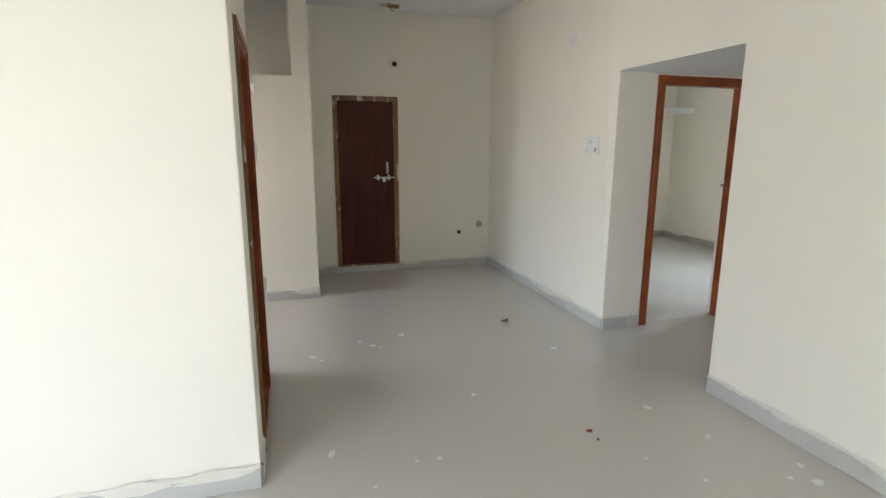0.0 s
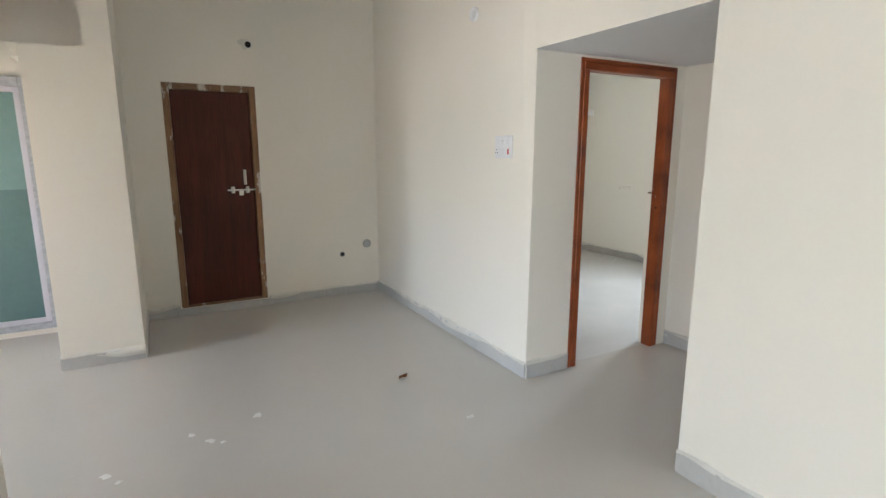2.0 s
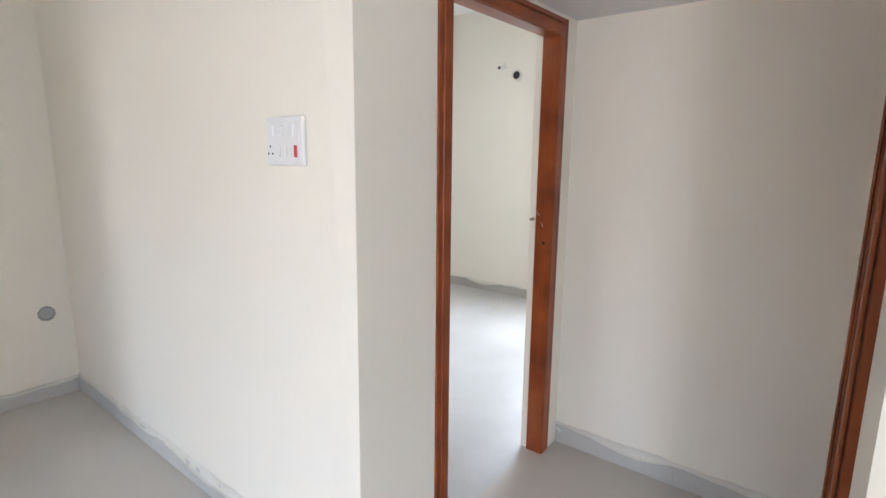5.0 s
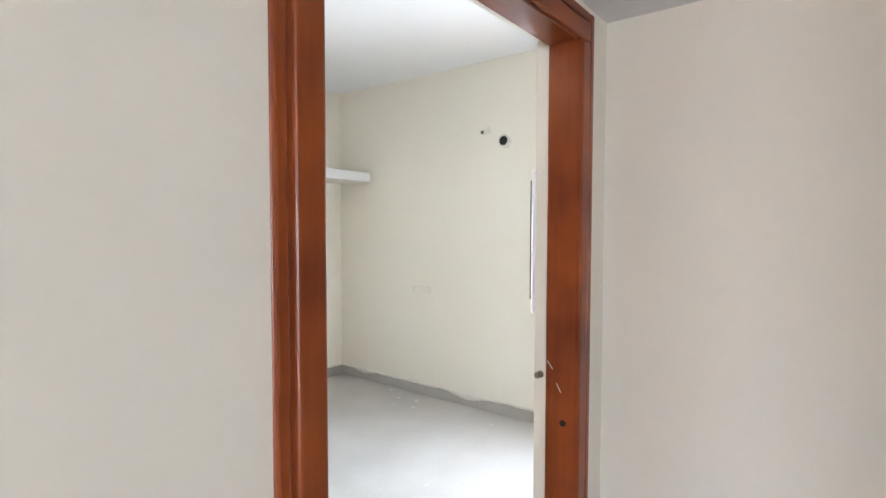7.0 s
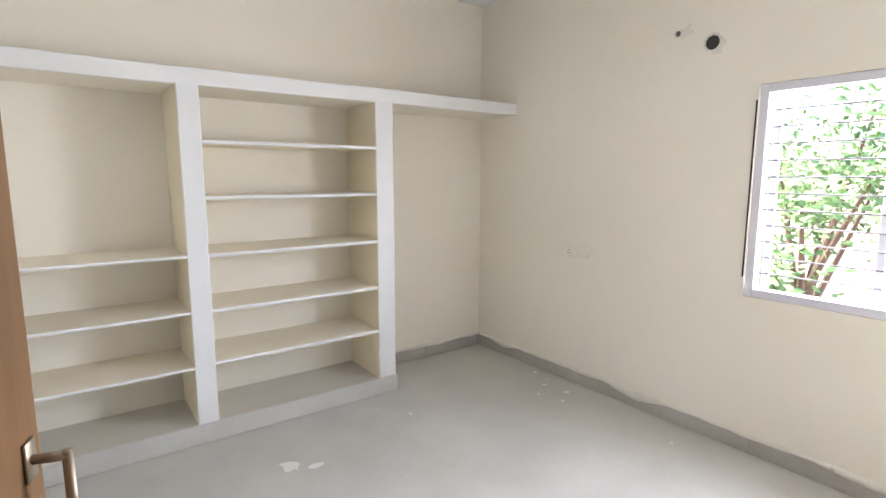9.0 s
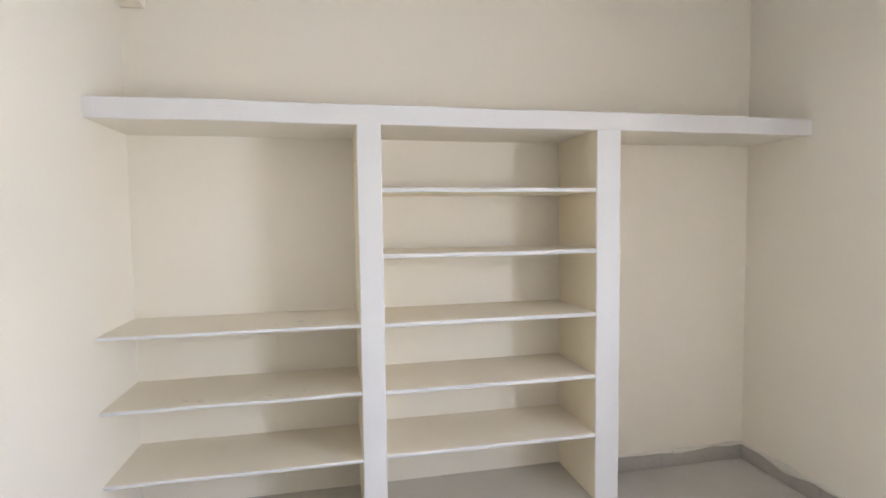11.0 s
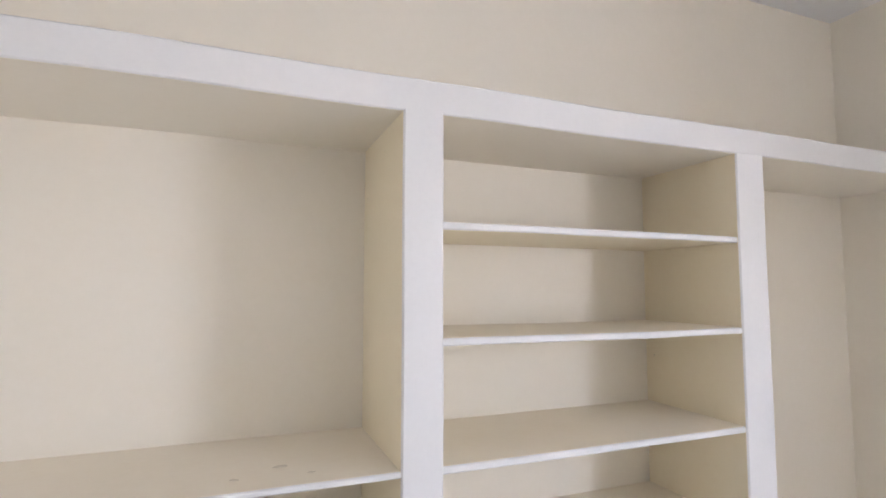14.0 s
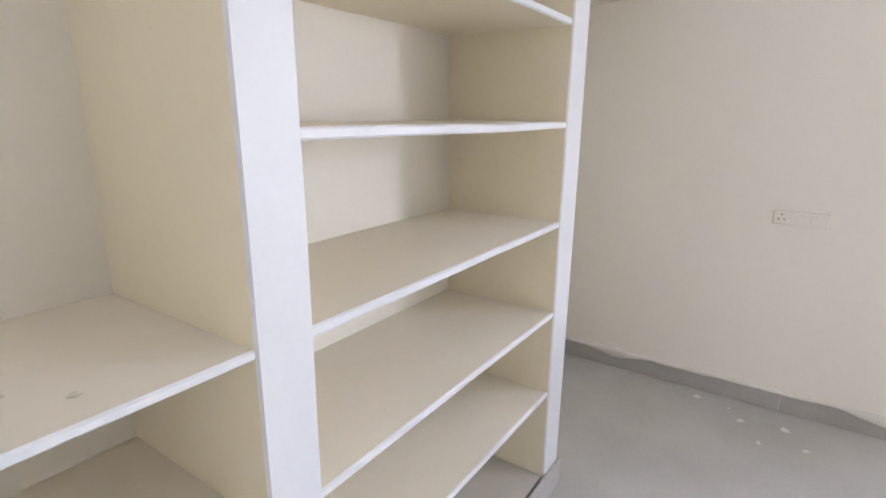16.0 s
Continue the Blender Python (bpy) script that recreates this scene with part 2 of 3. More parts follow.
def wall(name, axis, at, thick, u0, u1, z0, z1, holes=(), mat=CREAM, soft=()):
    """An upright wall with its near face at `at`, `thick` deep along its axis, from u0 to u1, with openings (u, u, z, z). soft: places (x, y) of worn upright edges."""
    us = sorted({u0, u1, *[h[0] for h in holes], *[h[1] for h in holes]})
    zs = sorted({z0, z1, *[h[2] for h in holes], *[h[3] for h in holes]})
    bm = bmesh.new()
    verts = {}

    def v(i, j, k):
        if (i, j, k) not in verts:
            a = at + thick * k
            verts[i, j, k] = bm.verts.new((a, us[i], zs[j]) if axis == "x" else (us[i], a, zs[j]))
        return verts[i, j, k]

    def solid(i, j):
        if not (0 <= i < len(us) - 1 and 0 <= j < len(zs) - 1):
            return False
        u, z = (us[i] + us[i + 1]) / 2, (zs[j] + zs[j + 1]) / 2
        return not any(h[0] < u < h[1] and h[2] < z < h[3] for h in holes)

    for i in range(len(us) - 1):
        for j in range(len(zs) - 1):
            if not solid(i, j):
                continue
            for k in (0, 1):
                bm.faces.new([v(i, j, k), v(i + 1, j, k), v(i + 1, j + 1, k), v(i, j + 1, k)])
            for (di, dj), (p, q) in (((-1, 0), ((0, 0), (0, 1))), ((1, 0), ((1, 0), (1, 1))), ((0, -1), ((0, 0), (1, 0))), ((0, 1), ((0, 1), (1, 1)))):
                if not solid(i + di, j + dj):
                    bm.faces.new([v(i + p[0], j + p[1], 0), v(i + q[0], j + q[1], 0), v(i + q[0], j + q[1], 1), v(i + p[0], j + p[1], 1)])
    bmesh.ops.recalc_face_normals(bm, faces=bm.faces)
    es = [e for e in bm.edges if any(all((w.co.xy - Vector(s)).length < 1e-4 for w in e.verts) for s in soft)]
    if es:
        bmesh.ops.bevel(bm, geom=es, offset=0.007, segments=3, affect="EDGES", profile=0.5)
    return tagged(mesh_ob(name, bm, mat), kind="structure", category="wall")


# ---- the setting ----
HALL_H, BED_H = 3.05, 2.97

tagged(wall("wall_hall_end", "y", 6.23, 0.15, 0.353, 2.6, 0, HALL_H, [(0.64, 1.41, 0.07, 2.10)]), "cream painted hall end wall round a closed brown door")
tagged(wall("wall_partition", "x", 2.6, 0.13, 3.72, 7.47, 0, HALL_H), "cream painted wall between hall and bedroom")
door_wall = wall("wall_bedroom_door", "y", 3.6, 0.12, 2.6, 6.325, 0, HALL_H, [(2.968, 3.888, 0, 2.10)])
for v in door_wall.data.vertices:  # the plaster corner leans out of plumb
    if v.co.x < 2.61 and v.co.y < 3.61 and 2.0 < v.co.z < 2.2:
        v.co.x += 0.013
tagged(door_wall, "cream painted wall with the bedroom doorway")
tagged(wall("wall_recess_end", "x", 3.99, 0.12, 2.43, 3.6, 0, 2.6), "cream painted end wall of the door recess")
tagged(wall("wall_recess_side", "y", 2.28, 0.15, 2.6, 4.11, 0, HALL_H, [(2.99, 3.89, 0, 2.10)]), "cream painted wall of the recess with a second door")
tagged(wall("wall_right", "x", 2.6, 0.15, -2.5, 2.28, 0, HALL_H), "plain cream painted living room wall")
tagged(wall("wall_left_front", "y", 2.254, 0.146, -4.6, -0.1, 0, HALL_H, soft=[(-0.1, 2.254)]), "cream painted living room wall that ends in a corner")
tagged(wall("wall_left_door", "x", -0.25, 0.15, 2.4, 3.34, 0, HALL_H, [(2.50, 3.34, 0, 2.10)]), "cream painted wall with a doorway framed in red wood")
tagged(wall("wall_passage", "y", 3.34, 0.15, -2.8, -0.1, 0, HALL_H, soft=[(-0.1, 3.49)]), "cream painted passage wall")
tagged(wall("wall_store_back", "x", -1.9, 0.1, 2.4, 3.34, 0, HALL_H), "plain wall behind the doorway")
tagged(wall("wall_passage_end", "x", -2.95, 0.15, 3.34, 6.4, 0, HALL_H, [(3.6, 5.25, 0.04, 2.1)]), "cream painted passage end wall with a tall opening")
tagged(wall("wall_bath", "y", 6.25, 0.15, -2.8, -0.152, 0, HALL_H, [(-1.12, -0.262, 0.05, 2.08)]), "cream painted wall with a wrapped aluminium door")
tagged(wall("wall_living_back", "y", -2.65, 0.15, -4.75, 2.75, 0, HALL_H, [(-4.4, -2.5, 0.72, 2.1)]), "cream painted living room wall with a window opening")
tagged(wall("wall_living_left", "x", -4.75, 0.15, -2.5, 2.4, 0, HALL_H, [(-2.1, -0.3, 0.05, 2.15)]), "cream painted wall with a wide balcony opening")
tagged(wall("wall_bedroom_back", "y", 7.32, 0.15, 2.73, 6.325, 0, BED_H), "cream painted bedroom wall behind the shelves")
tagged(wall("wall_bedroom_window", "x", 6.325, 0.17, 3.6, 7.47, 0, BED_H, [(3.95, 5.05, 0.89, 2.03)], mat=CREAM), "cream painted bedroom wall with a barred window")

# the pillar block beside the hall door: wide up to a ledge, narrow above it
bm = bmesh.new()
add_box(bm, -0.152, 0.353, 5.25, 6.38, 0, 2.178)
add_box(bm, 0.19, 0.353, 5.25, 6.38, 2.178, HALL_H)
add_box(bm, -0.152, 0.19, 6.25, 6.38, 2.178, HALL_H)
tagged(mesh_ob("wall_pillar", bm, CREAM), "cream painted pillar block beside the hall door", "pillar", kind="structure")
tagged(box("trim_ledge", -0.20, -0.153, 5.252, 6.249, 2.092, 2.178, CREAM, bevel=0.004, seg=2), "cream painted ledge slab on the pillar block", "ledge", kind="structure")
block = box("ceiling_recess", 2.6, 3.99, 2.43, 3.6, 2.115, HALL_H, [CREAM, WHITE])
for f in block.data.polygons:
    f.material_index = int(f.normal.z < -0.5)
tagged(block, "low white ceiling block over the door recess", "ceiling", kind="structure")
# unseen backing, added so no sky shines through the door's gaps
tagged(box("wall_door_backing", 0.5, 1.55, 6.40, 6.46, 0, 2.3, CREAM), "unseen backing added against light leaks round the closed door", "wall", kind="structure")
# unseen slab, added to keep the passage light off the upper alcove wall
tagged(box("ceiling_passage_shade", -2.8, -0.75, 3.49, 6.25, 2.12, 2.22, CREAM), "unseen slab over the passage, added to shade the wall above", "loft", kind="structure")
tagged(box("ceiling_hall", -4.75, 2.73, -2.65, 6.4, HALL_H, HALL_H + 0.15, WHITE), "white painted hall ceiling", "ceiling", kind="structure")
tagged(box("ceiling_bedroom", 2.73, 6.325, 3.72, 7.32, BED_H, HALL_H + 0.15, WHITE), "white painted bedroom ceiling", "ceiling", kind="structure")
tagged(box("trim_beam", 2.732, 2.845, 3.722, 7.318, 2.65, BED_H - 0.002, CREAM, bevel=0.006, seg=2), "cream painted ceiling beam along the wall", "beam", kind="structure")
bm = bmesh.new()
add_box(bm, -4.75, 2.665, -2.65, 7.47, -0.15, 0.0)
add_box(bm, 2.665, 6.5, -2.65, 3.66, -0.15, 0.0)
tagged(mesh_ob("floor", bm, FLOOR), "polished grey tile hall floor with paint specks", "floor", kind="structure")
tagged(box("floor_bedroom", 2.665, 6.5, 3.66, 7.47, -0.15, 0.0, DUST_FLOOR), "grey tile bedroom floor under cement dust", "floor", kind="structure")


def rough_strip(name, a, b, z, height, out, seed):
    """A wavy smear of plaster along the top of a skirting, from a to b."""
    a, b, out = Vector((*a, 0)), Vector((*b, 0)), Vector((*out, 0))
    n = max(2, int((b - a).length / 0.03))
    bm = bmesh.new()
    rows = []
    for i in range(n + 1):
        p = a.lerp(b, i / n)
        up = height * (0.35 + 0.9 * abs(noise.noise((i * 0.13, seed, 0.3)))) + 0.006 * noise.noise((i * 0.9, seed, 4))
        low = 0.012 * noise.noise((i * 0.21, seed, 9)) + (0.075 * max(0, noise.noise((i * 0.07, seed, 21)) - 0.05))
        proud = 0.0125 + 0.003 * noise.noise((i * 0.5, seed, 2))
        rows.append([bm.verts.new(q) for q in (p + Vector((0, 0, z + up)) + out * 0.0005, p + Vector((0, 0, z + up * 0.4)) + out * proud, p + Vector((0, 0, z - 0.004 - low)) + out * (proud + 0.001), p + Vector((0, 0, z - 0.006 - low)) + out * 0.009)])
    for r, s in zip(rows, rows[1:]):
        for k in range(3):
            bm.faces.new([r[k], s[k], s[k + 1], r[k + 1]])
    return tagged(mesh_ob(name, bm, PUTTY, smooth=True), "uneven plaster smear above the skirting tiles", "trim", kind="structure")


# runs of skirting: from, to, the way out of the wall, height
RUNS = [
    ((2.6, 2.43), (2.6, -2.5), (-1, 0), 0.105), ((2.6, 3.6), (2.6, 6.23), (-1, 0), 0.10), ((2.6, 6.23), (1.42, 6.23), (0, -1), 0.085),
    ((0.63, 6.23), (0.353, 6.23), (0, -1), 0.09), ((0.353, 6.23), (0.353, 5.25), (1, 0), 0.09), ((0.353, 5.25), (-0.152, 5.25), (0, -1), 0.095),
    ((-0.152, 5.25), (-0.152, 6.25), (-1, 0), 0.09), ((2.6, 3.6), (2.965, 3.6), (0, -1), 0.105), ((3.99, 3.6), (3.99, 2.43), (-1, 0), 0.10),
    ((-0.1, 2.254), (-4.6, 2.254), (0, -1), 0.105), ((-0.1, 2.27), (-0.1, 2.49), (1, 0), 0.10), ((-0.1, 3.35), (-0.1, 3.49), (1, 0), 0.10), ((-0.1, 3.49), (-2.8, 3.49), (0, 1), 0.10),
    ((6.325, 3.74), (6.325, 7.32), (-1, 0), 0.10), ((6.325, 7.32), (5.17, 7.32), (0, -1), 0.10), ((3.9, 3.72), (6.325, 3.72), (0, 1), 0.10), ((2.73, 3.72), (2.73, 6.84), (1, 0), 0.10),
    ((2.6, 2.43), (2.98, 2.43), (0, 1), 0.10),
]

# ---- doors ----


def door_frame(name, label, u0, u1, top, y0, y1, mats, w=0.075, bottom=0.0, face=-1):
    """A moulded frame of two jambs and a lintel in a wall that runs along x. face: the side that carries the moulding."""
    base = new(name)
    base.location = ((u0 + u1) / 2, (y0 + y1) / 2, bottom)
    tagged(base, label, "door frame", kind="structure")
    off = -base.location

    def jamb(x0, x1, inner):
        bm = bmesh.new()
        add_box(bm, x0, x1, y0 + 0.006, y1, bottom, top, 0.003)
        # two rounded beads on the face
        g0, g1 = (x0, x0 + 0.022) if inner > 0 else (x1 - 0.022, x1)
        fy = (y0, y0 + 0.011) if face < 0 else (y1 + 0.001, y1 + 0.012)
        add_box(bm, g0 + 0.001, g1 - 0.001, fy[0] + 0.002, fy[1], bottom, top, 0.004, 0, 2)
        h0, h1 = (x0 + 0.028, x1 - 0.001) if inner > 0 else (x0 + 0.001, x1 - 0.028)
        add_box(bm, h0, h1, fy[0], fy[1], bottom, top - w, 0.006, 0, 3)
        bmesh.ops.translate(bm, vec=off, verts=bm.verts)
        mesh_ob("jamb", bm, mats[0], base)

    jamb(u0, u0 + w, 1)
    jamb(u1 - w, u1, -1)
    bm = bmesh.new()
    add_box(bm, u0 + w + 0.001, u1 - w - 0.001, y0 + 0.012, y1, top - w, top, 0.003)
    fy = (y0, y0 + 0.011) if face < 0 else (y1 + 0.001, y1 + 0.012)
    add_box(bm, u0 + 0.023, u1 - 0.023, fy[0] + 0.002, fy[1], top - 0.022, top - 0.001, 0.004, 0, 2)
    add_box(bm, u0 + 0.028, u1 - 0.028, fy[0], fy[1], top - w + 0.001, top - 0.028, 0.006, 0, 3)
    bmesh.ops.translate(bm, vec=off, verts=bm.verts)
    mesh_ob("lintel", bm, mats[1], base)
    return base


door_frame("door_1", "varnished red wood frame of the bedroom doorway", 2.968, 3.888, 2.099, 3.590, 3.680, (RED_WOOD, RED_WOOD_X))
d2 = door_frame("door_2", "varnished red wood frame facing the bedroom door", 2.991, 3.889, 2.099, 2.33, 2.45, (RED_WOOD, RED_WOOD_X), face=1)
box("panel", -0.365, 0.365, -0.03, 0.005, 0.004, 2.02, TAN_LEAF, d2, 0.003)

# the frame of the doorway beside the living room, in the wall that runs along y
d3 = new("door_3")
d3.location = (-0.17, 2.92, 0)
tagged(d3, "red wood frame of an open doorway with worn edges", "door frame", kind="structure")
for s, mat in ((-1, RAW_FRAME), (1, RED_WOOD)):
    bm = bmesh.new()
    e0, e1 = sorted((s * 0.418, s * 0.345))
    add_box(bm, -0.05, 0.074, e0, e1, 0, 2.098, 0.003)
    add_box(bm, 0.075, 0.084, e0 + 0.03 * (s < 0), e1 - 0.03 * (s > 0), 0, 2.098, 0.003, 0, 2)
    mesh_ob("jamb", bm, mat, d3)
bm = bmesh.new()
add_box(bm, -0.05, 0.074, -0.344, 0.344, 2.023, 2.098, 0.003)
add_box(bm, 0.075, 0.084, -0.344, 0.344, 2.05, 2.098, 0.003)
mesh_ob("lintel", bm, RED_WOOD_Y, d3)
box("threshold", -0.06, 0.078, -0.343, 0.343, 0.001, 0.022, RED_WOOD_Y, d3, 0.003)

# the closed door at the hall's end, over a low tile step
d4 = new("door_4")
d4.location = (1.025, 6.24, 0.07)
tagged(d4, "closed dark brown door in a paint-splashed bare wood frame", "door", kind="structure")
for s in (-1, 1):
    bm = bmesh.new()
    e0, e1 = sorted((s * 0.384, s * 0.330))
    add_box(bm, e0, e1, -0.014, 0.09, 0, 2.029, 0.004)
    e0, e1 = sorted((s * 0.384, s * 0.368))
    add_box(bm, e0, e1, -0.019, -0.0145, 0.3, 2.02, 0.002)
    mesh_ob("jamb", bm, RAW_FRAME, d4)
bm = bmesh.new()
add_box(bm, -0.329, 0.329, -0.014, 0.09, 1.974, 2.029, 0.004)
add_box(bm, -0.384, 0.384, -0.019, -0.0145, 2.012, 2.029, 0.002)
mesh_ob("lintel", bm, RAW_FRAME_X, d4)
box("threshold", -0.329, 0.329, -0.01, 0.09, 0.0, 0.02, RAW_FRAME_X, d4, 0.003)
box("panel", -0.3275, 0.3275, 0.012, 0.045, 0.022, 1.972, BROWN_LEAF, d4, 0.002)
bm = bmesh.new()
add_box(bm, 0.236, 0.262, -0.004, 0.0115, 1.13, 1.27, 0.002)
add_box(bm, 0.236, 0.262, -0.012, -0.0045, 1.245, 1.268, 0.003)
add_box(bm, 0.236, 0.262, -0.012, -0.0045, 1.132, 1.155, 0.003)
add_rod(bm, (0.249, -0.028, 1.14), (0.249, -0.028, 1.26), 0.009)
add_rod(bm, (0.249, -0.03, 1.145), (0.249, -0.002, 1.145), 0.006)
add_rod(bm, (0.249, -0.03, 1.255), (0.249, -0.002, 1.255), 0.006)
mesh_ob("handle", bm, STEEL, d4, True)
bm = bmesh.new()
add_rod(bm, (0.085, -0.016, 1.082), (0.335, -0.016, 1.082), 0.0075)
for cx in (0.135, 0.265):
    add_box(bm, cx - 0.016, cx + 0.016, -0.004, 0.0115, 1.052, 1.112, 0.003)
    add_rod(bm, (cx, -0.012, 1.064), (cx, -0.012, 1.100), 0.014)
add_box(bm, 0.185, 0.225, -0.020, -0.008, 1.030, 1.078, 0.003)
mesh_ob("bolt", bm, STEEL, d4)
tagged(box("trim_step", 0.60, 1.45, 6.20, 6.229, 0.0, 0.068, SKIRT, bevel=0.003), "grey tile step under the brown door", "step", kind="structure")

# the bedroom door leaf, open into the room
LEAF = new("bedroom_door")
LEAF.matrix_world = pose(3.045, 3.724, 0.012, 0, 0, 72.2)
tagged(LEAF, "open brown laminate door with steel handle and bolt", "door")
box("panel", 0.0, 0.775, 0.002, 0.034, 0.0, 2.02, TAN_LEAF, LEAF, 0.002)
bm = bmesh.new()
for z in (1.115, 1.24):
    add_box(bm, 0.732, 0.756, -0.002, 0.0015, z - 0.022, z + 0.022, 0.001)
    add_rod(bm, (0.744, 0.0, z), (0.744, -0.034, z), 0.0055)
add_rod(bm, (0.744, -0.034, 1.1095), (0.744, -0.034, 1.2455), 0.0055)
mesh_ob("handle", bm, DULL_STEEL, LEAF, True)
bm = bmesh.new()
add_rod(bm, (0.50, -0.026, 1.025), (0.772, -0.026, 1.025), 0.0105)
for cx in (0.56, 0.735):
    add_box(bm, cx - 0.014, cx + 0.014, -0.003, 0.0015, 0.975, 1.075, 0.002)
    for k in range(9):
        a0, a1 = math.pi * k / 8 - math.pi / 2, math.pi * (k + 1) / 8 - math.pi / 2
        if k < 8:
            add_rod(bm, (cx, -0.008 - 0.026 * math.cos(a0), 1.025 + 0.022 * math.sin(a0)), (cx, -0.008 - 0.026 * math.cos(a1), 1.025 + 0.022 * math.sin(a1)), 0.0045, 8)
for z0, z1 in ((1.0, 1.018), (0.965, 0.975), (0.925, 0.935), (0.885, 0.897)):
    add_box(bm, 0.612, 0.648, -0.041, -0.037, z0, z1, 0.001)
for x0 in (0.604, 0.648):
    add_box(bm, x0, x0 + 0.008, -0.041, -0.037, 0.885, 1.018, 0.001)
mesh_ob("bolt", bm, DULL_STEEL, LEAF)

# the latch stub on the door frame
bm = bmesh.new()
add_rod(bm, (3.8255, 3.699, 1.20), (3.806, 3.701, 1.20), 0.0075, 12)
add_rod(bm, (3.8255, 3.699, 1.20), (3.823, 3.6993, 1.20), 0.009, 12)
tagged(mesh_ob("latch_stub", bm, DULL_STEEL), "small brown metal latch stub beside the door frame", "latch")
box_latch = bmesh.new()
add_rod(box_latch, (3.8128, 3.631, 1.091), (3.810, 3.631, 1.091), 0.008, 12)
tagged(mesh_ob("bolt_hole", box_latch, DARK), "dark bolt hole in the red wood jamb", "hole")
for yy, zz, sl in ((3.667, 1.232, -0.65), (3.643, 1.178, -0.5)):
    bm = bmesh.new()
    add_box(bm, 3.811, 3.8128, -0.0008, 0.0008, -0.012, 0.012, 0.0003)
    bmesh.ops.rotate(bm, cent=(3.812, 0, 0), matrix=Matrix.Rotation(sl, 3, "X"), verts=bm.verts)
    bmesh.ops.translate(bm, vec=(0, yy, zz), verts=bm.verts)
    tagged(mesh_ob("scratch_mark", bm, SPLASH), "pale scratch on the red wood jamb", "scratch", "scratches on the jamb")
# bedroom-side plaster reveal behind the frame
for n, x0, x1 in (("trim_reveal", 3.826, 3.8875), ("trim_reveal_hinge", 2.969, 3.040)):
    tagged(box(n, x0, x1, 3.6815, 3.7195, 0.0, 2.098, CREAM, bevel=0.003), "cream plaster edge behind the door frame", "trim", kind="structure")
tagged(box("trim_reveal_top", 3.042, 3.824, 3.6815, 3.7195, 2.045, 2.098, CREAM, bevel=0.003), "cream plaster edge over the door frame", "trim", kind="structure")

# the wrapped aluminium door in the alcove
d5 = new("door_5")
d5.location = (-0.69, 6.25, 0.05)
tagged(d5, "closed blue-green panel door in film-wrapped aluminium frame", "door", kind="structure")
for s in (-1, 1):
    e0, e1 = sorted((s * 0.427, s * 0.352))
    box("jamb", e0, e1, -0.025, 0.05, 0.0, 2.028, FILM, d5, 0.004)
box("lintel", -0.351, 0.351, -0.025, 0.05, 1.953, 2.028, FILM, d5, 0.004)
box("sill", -0.351, 0.351, -0.025, 0.05, 0.0, 0.05, FILM, d5, 0.004)
bm = bmesh.new()
for a in (-0.35, 0.31):
    add_box(bm, a, a + 0.04, 0.0, 0.035, 0.052, 1.951, 0.003)
for z in (0.052, 1.911):
    add_box(bm, -0.309, 0.309, 0.0, 0.035, z, z + 0.04, 0.003)
mesh_ob("sash", bm, ALU, d5)
box("pane", -0.308, 0.308, 0.012, 0.022, 1.161, 1.915, PANEL, d5)
box("pane", -0.308, 0.308, 0.012, 0.022, 0.088, 1.161, PANEL_LOW, d5)

# ---- the bedroom window ----
win = new("window_1")
win.location = (6.36, 4.50, 0.89)
tagged(win, "white aluminium window with thin horizontal bars", "window", kind="structure")
bm = bmesh.new()
for a in (-0.549, 0.505):
    add_box(bm, -0.02, 0.05, a, a + 0.044, 0.0, 1.139, 0.003)
for z in (0.001, 1.095):
    add_box(bm, -0.02, 0.05, -0.504, 0.504, z, z + 0.044, 0.003)
mesh_ob("frame", bm, ALU, win)
bm = bmesh.new()
for a in (-0.50, -0.03, 0.462):
    add_box(bm, 0.052, 0.075, a, a + 0.036, 0.046, 1.093, 0.003)
mesh_ob("sash", bm, ALU, win)
for k in range(11):
    bm = bmesh.new()
    z = 0.046 + 1.047 * (k + 1) / 12
    add_rod(bm, (0.02, -0.5045, z), (0.02, 0.5045, z), 0.0045, 8)
    mesh_ob("bar", bm, BAR_GREY, win)
tagged(box("sill", -0.034, 0.13, -0.549, 0.549, -0.012, -0.001, TRIM_WHITE, win, 0.003))
# dark gap of the shrunk sealant beside the frame
tagged(box("trim_sealant", 6.3215, 6.3245, 5.052, 5.060, 1.0, 1.95, DARK), "dark sealant gap beside the window", "trim", kind="structure")

# ---- built-in shelves of the bedroom ----
unit = new("built_in_shelves")
unit.location = (4.5, 6.87, 0)
tagged(unit, "empty cream and white built-in masonry shelves with loft slab", "shelving")
FY, BY = 6.87, 7.326


